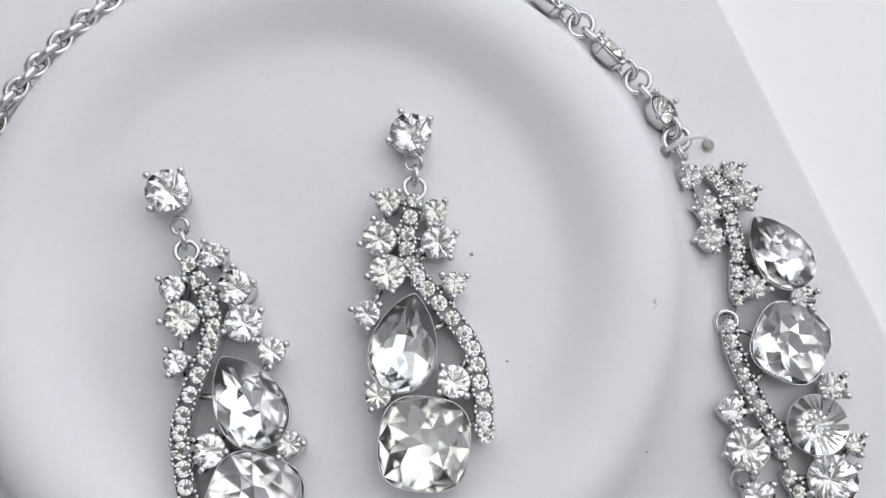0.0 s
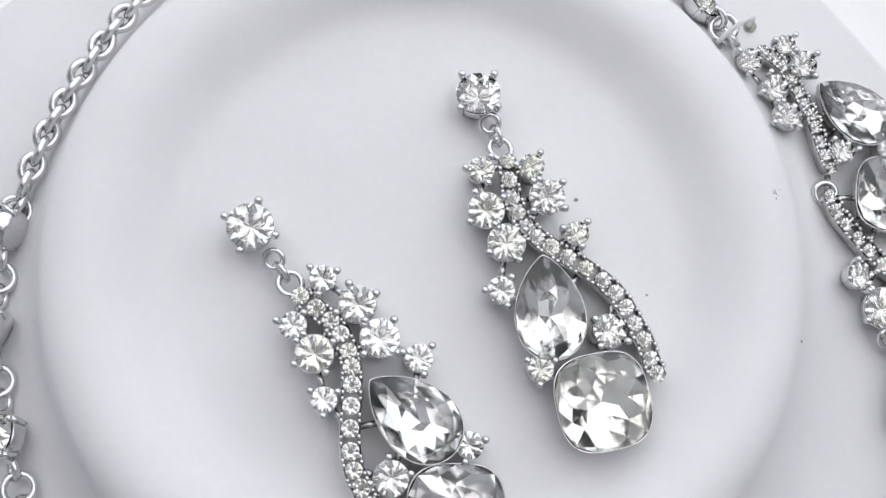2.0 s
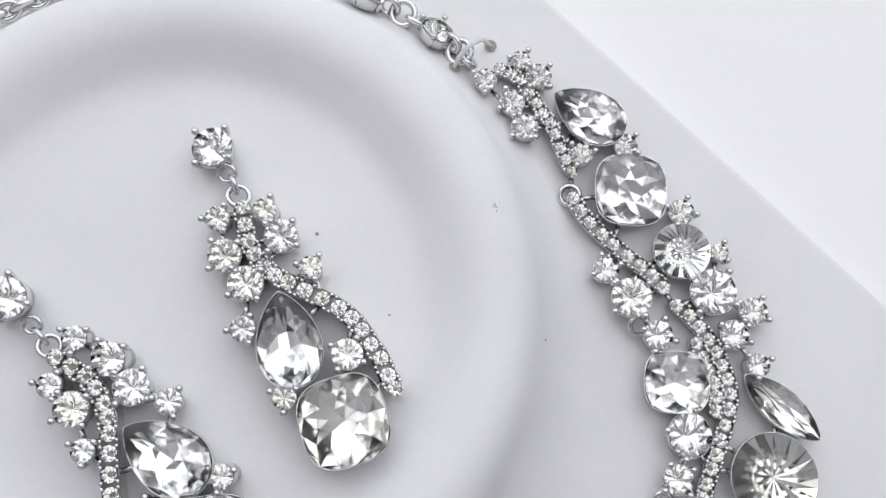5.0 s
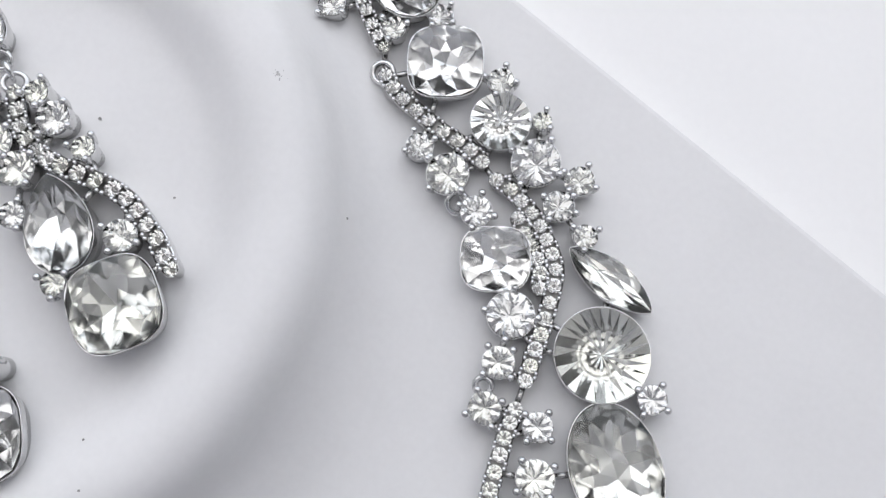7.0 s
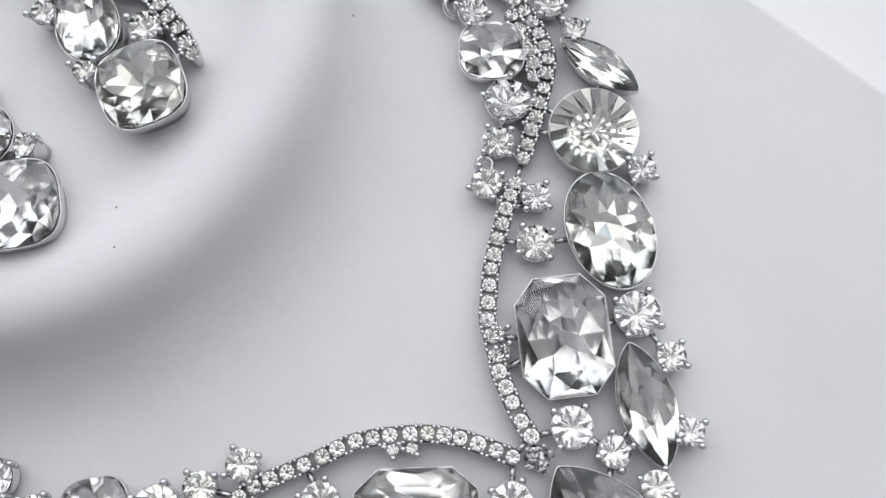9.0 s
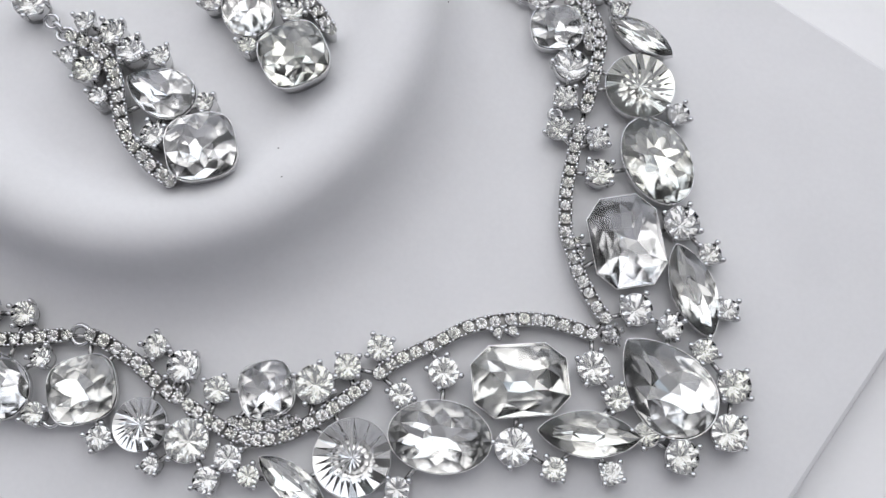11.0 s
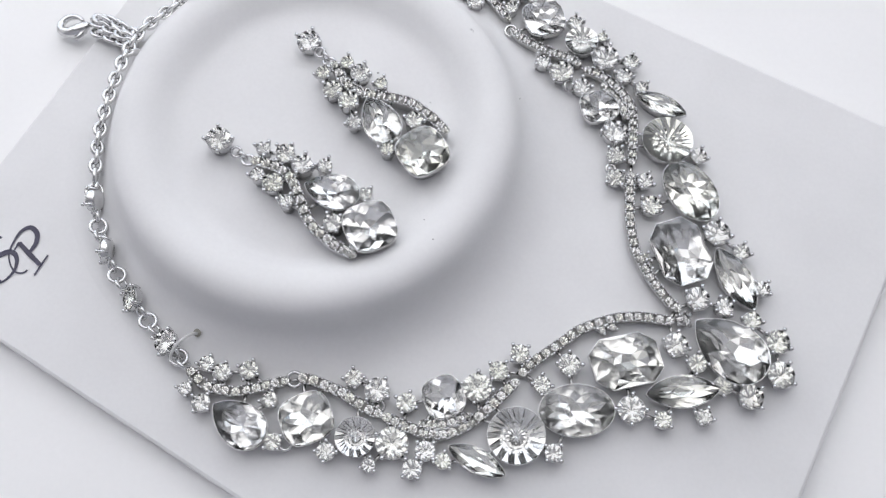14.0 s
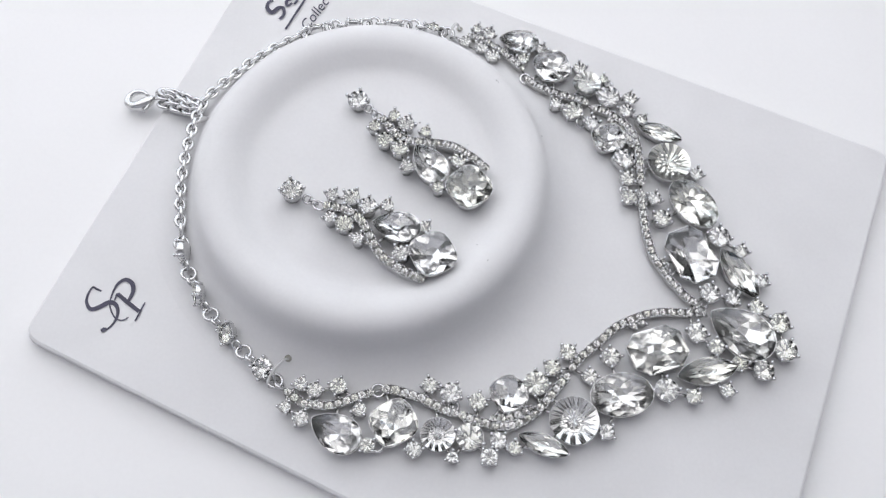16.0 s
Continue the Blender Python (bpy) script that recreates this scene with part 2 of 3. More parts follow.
# section of the round plinth from the board inwards: radius and height in cm
PLINTH = [(7.30, -0.006), (6.98, 0.0), (6.65, 0.02), (6.40, 0.07), (6.15, 0.17), (5.93, 0.31), (5.75, 0.47), (5.62, 0.64), (5.52, 0.83), (5.44, 1.03), (5.355, 1.22), (5.25, 1.38), (5.11, 1.49), (4.94, 1.558), (4.76, 1.582), (4.59, 1.57), (4.43, 1.53), (4.27, 1.465),
          (4.11, 1.375), (3.945, 1.278), (3.76, 1.175), (3.56, 1.112), (3.32, 1.09), (2.9, 1.085), (1.5, 1.085)]


def plinth_z(x, y):
    """Height of the plinth's outer flank at a place of the plan, in cm."""
    r = math.hypot(x, y)
    for (ra, za), (rb, zb) in zip(PLINTH, PLINTH[1:]):
        if rb <= r <= ra:
            return za + (zb - za) * (ra - r) / (ra - rb)
    return 0.0


def hole_tilt(x, y):
    """Turns a flat disc to lie on the plinth's flank."""
    d = Vector((x, y)).normalized()
    rise = (plinth_z(x * 0.98, y * 0.98) - plinth_z(x * 1.02, y * 1.02)) / (0.04 * math.hypot(x, y))
    return Vector((d.x * rise, d.y * rise, 1)).to_track_quat("Z", "Y").to_matrix().to_4x4()


def display_board():
    board = thing("display_board", "white plastic jewellery display board with rounded corners", "display board")
    ring = rounded_outline([Vector(c) for c in BOARD], 0.6)
    bm = bmesh.new()
    rows = [(0.03, -0.41), (0.0, -0.36), (0.0, -0.10), (0.03, -0.035), (0.10, 0.0)]
    rings = [[Vector((p.x, p.y, z)) * CM for p in inset(ring, d)] for d, z in rows]
    rings_mesh(bm, rings, True, True, True)
    bmesh.ops.recalc_face_normals(bm, faces=bm.faces)
    part("panel", bm, PLASTIC, board)
    # the round plinth: a long flare from the board, rounded shoulder, broad rim, shallow dished top
    prof = [(p.x, p.y) for p in spline(PLINTH, 0.06)]
    bm = bmesh.new()
    n = 160
    rings_mesh(bm, [[Vector((r * math.cos(k * math.tau / n), r * math.sin(k * math.tau / n), z)) * CM for k in range(n)] for r, z in prof], True, False, True)
    bmesh.ops.recalc_face_normals(bm, faces=bm.faces)
    part("round_plinth", bm, PLASTIC, board, "raised round dish with a soft rim", smooth=True)
    # holes are flat discs, their inner shade given by the disc colour
    for x, y in TIE_HOLES:
        bm = bmesh.new()
        bmesh.ops.create_circle(bm, cap_ends=True, segments=16, radius=0.0011, matrix=Matrix.Translation((x * CM, y * CM, plinth_z(x, y) * CM + 0.00025)) @ hole_tilt(x, y))
        part("tie_hole", bm, HOLE, board, "small dark punched hole")
    return board


board = display_board()


def ribbon(bm, path, widths, z):
    """A flat inked stroke of varying width."""
    pts = [Vector(p) for p in path]
    left, right = [], []
    for i, p in enumerate(pts):
        d = (pts[min(i + 1, len(pts) - 1)] - pts[max(i - 1, 0)]).normalized()
        s = Vector((-d.y, d.x)) * widths[i] / 2
        left.append(bm.verts.new((*(p + s) * CM, z)))
        right.append(bm.verts.new((*(p - s) * CM, z)))
    for i in range(len(pts) - 1):
        bm.faces.new((left[i], right[i], right[i + 1], left[i + 1]))


def printed_marks():
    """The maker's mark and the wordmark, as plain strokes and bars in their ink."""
    strokes = (
        # points, thin and thick width, where along it the stroke is thickest
        ([(-8.00, -3.69), (-8.13, -3.64), (-8.27, -3.58), (-8.37, -3.78), (-8.38, -4.05), (-8.22, -4.27), (-7.97, -4.20), (-7.71, -4.05), (-7.51, -4.11), (-7.41, -4.31), (-7.42, -4.56), (-7.54, -4.79), (-7.69, -4.91), (-7.80, -4.90)], 0.06, 0.15, 0.52),
        ([(-7.07, -4.50), (-7.18, -4.59), (-7.38, -4.58), (-7.55, -4.41), (-7.68, -4.12), (-7.66, -3.81), (-7.55, -3.47), (-7.33, -3.31), (-7.11, -3.44), (-7.05, -3.70), (-7.14, -3.99)], 0.045, 0.14, 0.80),
        ([(-7.50, -3.77), (-7.14, -4.05), (-6.77, -4.32)], 0.12, 0.13, 0.5),
        ([(-6.64, -4.03), (-6.74, -4.31), (-6.85, -4.63)], 0.05, 0.06, 0.5),
        ([(-7.56, -3.99), (-7.53, -3.87), (-7.50, -3.75)], 0.05, 0.07, 0.8),
        ([(-7.66, -4.88), (-7.74, -4.91), (-7.80, -4.87)], 0.10, 0.16, 0.6),
        ([(-3.79, 7.18), (-3.95, 7.08), (-3.96, 6.84), (-3.78, 6.67), (-3.58, 6.87), (-3.42, 6.86), (-3.37, 6.60), (-3.51, 6.39)], 0.10, 0.17, 0.45),
        ([(-3.13, 7.26), (-3.32, 7.17), (-3.28, 6.97), (-3.10, 7.10)], 0.08, 0.12, 0.4),
        ([(-3.05, 7.05), (-2.98, 7.16), (-2.90, 7.40)], 0.08, 0.10, 0.4),
        ([(-2.62, 7.41), (-2.97, 6.63), (-3.27, 5.96)], 0.075, 0.08, 0.5))
    for k, (points, thin, thick, peak) in enumerate(strokes):
        line = [p.xy for p in spline(points, 0.03)]
        widths = [thin + (thick - thin) * math.exp(-((i / (len(line) - 1) - peak) / 0.24) ** 2) for i in range(len(line))]
        bm = bmesh.new()
        ribbon(bm, line, widths, 0.00016 + 0.00003 * k)
        part("printed_stroke", bm, INK, board, "dark ink stroke of a printed mark")
    text = bpy.data.curves.new("printed_word", "FONT")
    text.body, text.size, text.shear = "Collec", 0.55 * CM, 0.3
    mould = bpy.data.objects.new("word_mould", text)
    me = bpy.data.meshes.new_from_object(mould)
    bpy.data.objects.remove(mould)
    me.materials.clear()
    me.materials.append(INK)
    part("printed_word", me, None, board, "dark printed word", at=pose(-2.52 * CM, 5.90 * CM, 0.0005, 0, 0, 61))


printed_marks()


def speck(name, x, y, z, r, label, seed):
    rnd = random.Random(seed)
    bm = bmesh.new()
    bmesh.ops.create_icosphere(bm, subdivisions=2, radius=r * CM)
    for v in bm.verts:
        v.co *= 0.7 + 0.6 * rnd.random()
        v.co.z *= 0.25
    ob = tagged(new(name, mesh_of(name, bm, GRIME)), label, "dust speck")
    ob.matrix_basis = Matrix.Translation((x * CM, y * CM, z * CM))


speck("dust_speck", 1.45, 1.77, 1.093, 0.028, "tiny dark dust speck on the dish", 1)
speck("dust_speck", 2.97, 1.02, 1.09, 0.018, "tiny grey dust speck on the dish", 4)
speck("dust_speck", 3.24, -2.48, 1.365, 0.016, "tiny grey dust speck on the dish", 5)
speck("dust_speck", 5.34, 1.61, 0.725, 0.02, "tiny grey dust speck on the flank of the dish", 2)
speck("dust_speck", 3.54, -3.06, 1.58, 0.017, "tiny grey dust speck on the rim of the dish", 3)


def scuff():
    """A faint scuff, many tiny flattened crumbs of grey."""
    rnd = random.Random(10)
    bm = bmesh.new()
    for k in range(22):
        a, r = rnd.uniform(0, math.tau), 0.11 * rnd.random() ** 0.8
        x, y = 3.86 + 1.25 * r * math.cos(a), 3.10 + 0.8 * r * math.sin(a)
        bead(bm, Vector((x, y, plinth_z(x, y) + 0.001)) * CM, rnd.uniform(0.008, 0.02) * CM, 0.2)
    tagged(new("scuff_mark", mesh_of("scuff_mark", bm, SMUDGE)), "faint grey scuff on the rim of the dish", "scuff mark", kind="stuff")


scuff()


# ------------------------------------------------------------ crystals
def outline(kind, l, w, n):
    """n points round a stone whose length lies along x; a drop's point is at -x."""
    pts = []
    for k in range(n):
        a = math.tau * k / n
        c, s = math.cos(a), math.sin(a)
        if kind == "cushion":
            q = (abs(c) ** 3.0 + abs(s) ** 3.0) ** (-1 / 3.0)
            x, y = q * c * l / 2, q * s * w / 2
        elif kind == "drop":
            x, y = c * l / 2, s * abs(math.cos(a / 2)) ** 0.55 / 0.8515 * w / 2
        elif kind == "marquise":
            x, y = c * abs(c) ** 0.12, s * abs(s) ** 0.45
            x, y = x * l / 2, y * w / 2
        elif kind == "octagon":
            e, f = divmod(k * 8 / n, 1)
            cx, cy = l / 2 - 0.27 * w, w / 2 - 0.24 * w
            ring = [(l / 2, -cy), (l / 2, cy), (cx, w / 2), (-cx, w / 2), (-l / 2, cy), (-l / 2, -cy), (-cx, -w / 2), (cx, -w / 2)]
            (xa, ya), (xb, yb) = ring[int(e)], ring[(int(e) + 1) % 8]
            x, y = xa + (xb - xa) * f, ya + (yb - ya) * f
        else:
            x, y = c * l / 2, s * w / 2
        pts.append(Vector((x, y, 0)))
    return pts


MESHES = {}
# rise of the back facets next to the culet and under the girdle
PAVILION = {"round": (0.80, 1.1), "rivoli": (0.20, 0.20), "cushion": (0.31, 0.78), "drop": (0.29, 0.75), "marquise": (0.26, 0.7), "oval": (0.25, 0.75), "octagon": (0.38, 0.7)}


def gem_mesh(kind, l, w):
    """A foil-backed stone about its girdle: faceted crown with a table, pavilion of kite facets on a mirrored back."""
    key = ("gem", kind, round(l, 2), round(w, 2))
    if key in MESHES:
        return MESHES[key]
    rnd = random.Random(int(1000 * l + 77 * w))
    small = kind == "round"
    m = 14 if kind == "rivoli" else 10 if kind == "oval" else 8
    n = 2 * m
    size = min(l, w)
    half = size / 2
    g = outline(kind, l, w, n)
    bm = bmesh.new()
    gv = [bm.verts.new(p) for p in g]
    foil = []

    def ring(start, scale, z, wobble=0.0):
        return [bm.verts.new((*(g[2 * i + start] * scale * (1 + rnd.uniform(-0.4, 0.4) * wobble)).xy, z * (1 + rnd.uniform(-wobble, wobble)))) for i in range(m)]
    # crown
    if kind == "rivoli":
        tip = bm.verts.new((0, 0, 0.07 * size))
        for i in range(n):
            bm.faces.new((gv[i], gv[(i + 1) % n], tip))
    else:
        table, mid, top = (0.50, 0.76, 0.13 * size) if small else (0.60, 0.83, 0.085 * size)
        tv, mv = ring(0, table, top), ring(1, mid, top * 0.56)
        bm.faces.new(tv)
        for i in range(m):
            j = (i + 1) % m
            o = 2 * i + 1
            bm.faces.new((tv[i], mv[i], tv[j]))
            bm.faces.new((gv[2 * i], gv[o], mv[i]))
            bm.faces.new((gv[o], gv[2 * j], mv[i]))
            bm.faces.new((tv[i], gv[2 * i], mv[i]))
            bm.faces.new((mv[i], gv[2 * j], tv[j]))
    # pavilion: kites round the culet, a second ring of kites, then small steep facets under the girdle
    slope, steep = PAVILION[kind]
    if kind in ("rivoli", "round"):
        # narrow rays that fold up and down round the culet
        deep = (slope if kind == "rivoli" else 1.12 * slope) * half
        culet = bm.verts.new((0, 0, -deep))
        low, high = (0.58, 0.38) if kind == "rivoli" else (0.58, 0.47)
        belt = [bm.verts.new((*(g[k] * 0.52).xy, -deep * (low if k % 2 else high))) for k in range(n)]
        for k in range(n):
            j = (k + 1) % n
            foil += [bm.faces.new((gv[j], gv[k], belt[k])), bm.faces.new((gv[j], belt[k], belt[j])), bm.faces.new((belt[k], belt[j], culet))]
    else:
        c = math.cos(math.pi / m)
        r1, r2, r3 = 0.34, 0.56, 0.80
        steeper = slope * (r2 - r1 * c) / (r2 * c - r1)
        deep = (slope * r1 * c + steeper * (r3 - r1) + steep * (1 - r3)) * half
        z1, z2, z3 = -deep + slope * r1 * c * half, -deep + slope * r2 * half, -steep * (1 - r3) * half
        keel = max(l - w, 0) * 0.26
        ends = [bm.verts.new((-keel, 0, -deep)), bm.verts.new((keel, 0, -deep))] if keel > 0.02 else [bm.verts.new((0, 0, -deep))]
        p1, p2, p3 = ring(1, r1, z1, 0.12), ring(0, r2, z2, 0.17), ring(1, r3, z3, 0.22)

        def near(v):
            return min(ends, key=lambda e: (e.co - v.co).length)
        for i in range(m):
            j, o = (i + 1) % m, 2 * i + 1
            a, b = near(p1[i - 1]), near(p1[i])
            foil.append(bm.faces.new((p1[i - 1], p2[i], p1[i], b) if a is b else (p1[i - 1], p2[i], p1[i], b, a)))
            foil.append(bm.faces.new((p1[i], p2[i], p3[i], p2[j])))
            foil += [bm.faces.new((p2[i], gv[2 * i], p3[i])), bm.faces.new((gv[2 * i], gv[o], p3[i])),
                     bm.faces.new((p3[i], gv[o], gv[2 * j])), bm.faces.new((p3[i], gv[2 * j], p2[j]))]
    for f in foil:
        f.material_index = 1
    bmesh.ops.triangulate(bm, faces=[f for f in bm.faces if len(f.verts) > 4 and f.material_index == 1])
    bmesh.ops.recalc_face_normals(bm, faces=bm.faces)
    bmesh.ops.scale(bm, vec=(CM, CM, CM), verts=bm.verts)
    MESHES[key] = mesh_of("stone", bm, [CRYSTAL, FOIL])
    return MESHES[key]


def cup_mesh(kind, l, w, base):
    """The metal cup that holds a stone, with a thin bezel lip."""
    key = ("cup", kind, round(l, 2), round(w, 2), base)
    if key in MESHES:
        return MESHES[key]
    n = 24 if min(l, w) < 0.6 else 48
    bm = bmesh.new()
    rings = []
    for grow, k, z in ((0.0, 0.66, -base), (0.006, 0.84, -base + 0.03), (0.006, 1.0, -0.14), (0.009, 1.0, -0.05), (0.007, 1.0, -0.022), (0.0, 1.0, -0.016), (-0.010, 0.99, -0.03)):
        rings.append([Vector((p.x * CM, p.y * CM, z * CM)) for p in outline(kind, l * k + 2 * grow, w * k + 2 * grow, n)])
    rings_mesh(bm, rings, True, True, False)
    bmesh.ops.recalc_face_normals(bm, faces=bm.faces)
    MESHES[key] = mesh_of("setting", bm, SILVER, True)
    return MESHES[key]


def prong_mesh(scale):
    key = ("prong", round(scale, 2))
    if key not in MESHES:
        bm = bmesh.new()
        r = 0.06 * scale
        tube(bm, [Vector((-0.06, 0, -0.24)) * CM, Vector((-0.012, 0, -0.10)) * CM, Vector((0.0, 0, 0.02)) * CM], [r * CM * 0.6, r * CM * 0.7, r * CM * 0.8], 7)
        bead(bm, Vector((-0.008, 0, 0.035)) * CM, r * CM, 0.85, 2)
        MESHES[key] = mesh_of("prong", bm, SILVER, True)
    return MESHES[key]


RND = random.Random(4)


def set_stone(parent, kind, x, y, z, l, w, turn=0.0, prongs=0, base=0.30, tilt=4.0, lean=None):
    """A setting with its stone and prongs. x, y, z of the girdle in cm."""
    t = (RND.uniform(-tilt, tilt), RND.uniform(-tilt, tilt)) if lean is None else lean
    turn += RND.uniform(0, 45) if kind in ("round", "rivoli") else 0
    at = pose(x * CM, y * CM, z * CM, 0, 0, 0) @ pose(0, 0, 0, t[0], t[1], 0) @ pose(0, 0, 0, 0, 0, turn)
    cup = part("setting", cup_mesh(kind, l, w, base), None, parent, at=at)
    part("stone", gem_mesh(kind, l * 0.985, w * 0.985), None, cup, at=Matrix.Translation((0, 0, 0.004 * CM)))
    first = RND.uniform(30, 60)
    for k in range(prongs):
        a = first + 360 * k / prongs + RND.uniform(-6, 6)
        c, s = math.cos(radians(a)), math.sin(radians(a))
        rad = l / 2 + 0.045
        part("prong", prong_mesh(0.8 + 0.35 * min(l, 0.66)), None, cup, at=Matrix.Translation((rad * c * CM, rad * s * CM, 0.02 * CM)) @ pose(0, 0, 0, 0, 0, a))
    return cup


def pave_bar(parent, points, z, size, base, metal):
    """A curved channel of small stones between rows of beads. The stones lie at the points."""
    width = size * 1.12
    pts = [Vector((*p, 0)) for p in points]
    first, last = 2 * pts[0] - pts[1], 2 * pts[-1] - pts[-2]
    line = spline([pts[0].lerp(first, 0.45), *pts, pts[-1].lerp(last, 0.45)], 0.07)
    bm = bmesh.new()
    rings = []
    for i, p in enumerate(line):
        d = (line[min(i + 1, len(line) - 1)] - line[max(i - 1, 0)]).normalized()
        s = Vector((-d.y, d.x, 0))
        end = min(i, len(line) - 1 - i) * 0.07 / (width * 0.5)
        h = width / 2 * (1.0 if end >= 1 else math.sqrt(max(0.12, 1 - (1 - end) ** 2)))
        sect = ((-h * 0.72, z - base), (-h, z - 0.10), (-h, z - 0.01), (-h * 0.90, z + 0.004), (-h * 0.82, z - 0.06), (h * 0.82, z - 0.06), (h * 0.90, z + 0.004), (h, z - 0.01), (h, z - 0.10), (h * 0.72, z - base))
        rings.append([(p + s * a) * CM + Vector((0, 0, b * CM)) for a, b in sect])
    rows = rings_mesh(bm, rings, True, True, True)
    # channel floor takes a darker metal than its sides
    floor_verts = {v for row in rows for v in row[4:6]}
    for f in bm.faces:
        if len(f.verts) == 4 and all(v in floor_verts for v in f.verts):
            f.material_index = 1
    bmesh.ops.recalc_face_normals(bm, faces=bm.faces)
    grains = bmesh.new()
    for a, b in zip(pts, pts[1:]):
        d = (b - a).normalized()
        s = Vector((-d.y, d.x, 0))
        for side in (-1, 1):
            for f in (0.36, 0.64):
                bead(grains, (a.lerp(b, f) + s * side * width * 0.43) * CM + Vector((0, 0, (z + 0.02) * CM)), 0.037 * CM, 1.0, 2)
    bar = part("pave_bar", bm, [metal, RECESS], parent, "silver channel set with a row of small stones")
    part("beading", grains, SILVER, bar, "tiny silver grains that hold the stones", smooth=True)["kind"] = "stuff"
    for p in pts:
        d = size * RND.uniform(0.96, 1.06)
        part("stone", gem_mesh("round", round(d * 0.93, 2), round(d * 0.93, 2)), None, bar,
             at=Matrix.Translation((p.x * CM, p.y * CM, (z + 0.018) * CM)) @ pose(0, 0, 0, RND.uniform(-5, 5), RND.uniform(-5, 5), RND.uniform(0, 90)))
    return bar


def struts(parent, spots, z, reach):
    """Thin bars of the frame that tie neighbouring settings together from below."""
    done = set()
    for i, (x, y, r) in enumerate(spots):
        order = sorted((j for j in range(len(spots)) if j != i), key=lambda j: math.hypot(spots[j][0] - x, spots[j][1] - y) - spots[j][2])
        for j in order[:2]:
            gap = math.hypot(spots[j][0] - x, spots[j][1] - y) - r - spots[j][2]
            if (min(i, j), max(i, j)) in done or gap > reach:
                continue
            done.add((min(i, j), max(i, j)))
            bm = bmesh.new()
            p, q = Vector((x, y, z)), Vector((spots[j][0], spots[j][1], z))
            d = (q - p).normalized()
            p, q = p + d * r * 0.86, q - d * spots[j][2] * 0.86
            tube(bm, [p * CM, (p.lerp(q, 0.5) + Vector((0, 0, 0.015))) * CM, q * CM], 0.05 * CM, 6)
            part("strut", bm, PEWTER, parent, smooth=True)


def ring_link(parent, name, x, y, z, dia, wire, m=None):
    key = ("ring", round(dia, 2), wire)
    if key not in MESHES:
        bm = bmesh.new()
        r = dia / 2 - wire / 2
        tube(bm, [Vector((r * math.cos(k * math.tau / 22), r * math.sin(k * math.tau / 22), 0)) * CM for k in range(22)], wire / 2 * CM, 8, True)
        MESHES[key] = mesh_of(name, bm, SILVER, True)
    return part(name, MESHES[key], None, parent, at=Matrix.Translation(Vector((x, y, z)) * CM) @ (m or Matrix()))


KIND = {"c": "round", "r": "rivoli", "u": "cushion", "d": "drop", "m": "marquise", "o": "oval", "t": "octagon"}


def placed(spec, mirror):
    """A row (kind, x, y, length[, width, turn]) moved by (dx, dy, turn, scale) and mirrored."""
    k, x, y, l, *rest = spec
    w, turn = rest if rest else (l, 0.0)
    if mirror:
        dx, dy, rot, s = mirror
        c, sn = math.cos(radians(rot)), math.sin(radians(rot))
        x, y = dx + s * (c * x + sn * y), dy + s * (sn * x - c * y)
        l, w, turn = l * s, w * s, rot - turn
    return k, x, y, l, w, turn


def build_section(parent, stones, rows, mirror, z, pave, base, spots, metal=None):
    for spec in stones:
        k, x, y, l, w, turn = placed(spec, mirror)
        big = k != "c" or l > 0.85
        if l < 0.6 and k == "c":
            l, w = (1.12 * l, 1.12 * w) if z < 1 else (1.05 * l, 1.05 * w)      # the bezel round a small stone
        kind = "rivoli" if k == "c" and l > 0.85 else KIND[k]
        high = z + (0.07 if big else 0.0) + (max(0.0, plinth_z(x, y) - 0.06) if z < 1 else 0.0)
        n = 0 if big else 4 if l > 0.4 else 3
        set_stone(parent, kind, x, y, high, l, w, turn, n, base=high - (z - base), tilt=3.5 if big else 6)
        spots.append((x, y, min(l, w) / 2))
    for row in rows:
        pts = [placed(("c", *p, 0.2), mirror)[1:3] for p in row]
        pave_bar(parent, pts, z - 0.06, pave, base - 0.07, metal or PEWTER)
        for p in pts[::2]:
            spots.append((*p, 0.1))


# ------------------------------------------------------------ the necklace
SECTION_A = [("d", -0.69, -7.86, 1.60, 1.08, -28.9), ("c", -0.05, -7.21, 0.35), ("c", 0.21, -8.21, 0.38), ("c", -1.77, -6.50, 0.35),
    ("c", -1.36, -6.66, 0.40), ("c", -0.69, -6.54, 0.42), ("c", -2.17, -7.18, 0.30), ("c", -1.71, -7.48, 0.41)]
SECTION_A_BACK = [("d", 4.72, 5.50, 1.36, 0.92, -12.8), ("c", 4.85, 4.81, 0.34), ("c", 5.49, 5.24, 0.36), ("c", 2.89, 5.37, 0.34),
    ("c", 3.45, 5.19, 0.38), ("c", 3.80, 4.85, 0.40), ("c", 3.31, 5.99, 0.29), ("c", 3.71, 5.83, 0.39)]
ROW_A_BACK = [(3.03, 5.72), (3.24, 5.71), (3.44, 5.67), (3.65, 5.50), (3.84, 5.38), (4.01, 5.25), (4.18, 5.14), (4.32, 4.98), (4.49, 4.79),
    (4.64, 4.63), (4.81, 4.47)]
ROW_A = [(-2.13, -6.73), (-1.91, -6.89), (-1.64, -7.06), (-1.40, -7.08), (-1.19, -7.10), (-0.92, -7.11), (-0.67, -7.03), (-0.43, -6.95),
         (-0.21, -6.86), (0.0, -6.78), (0.25, -6.70)]
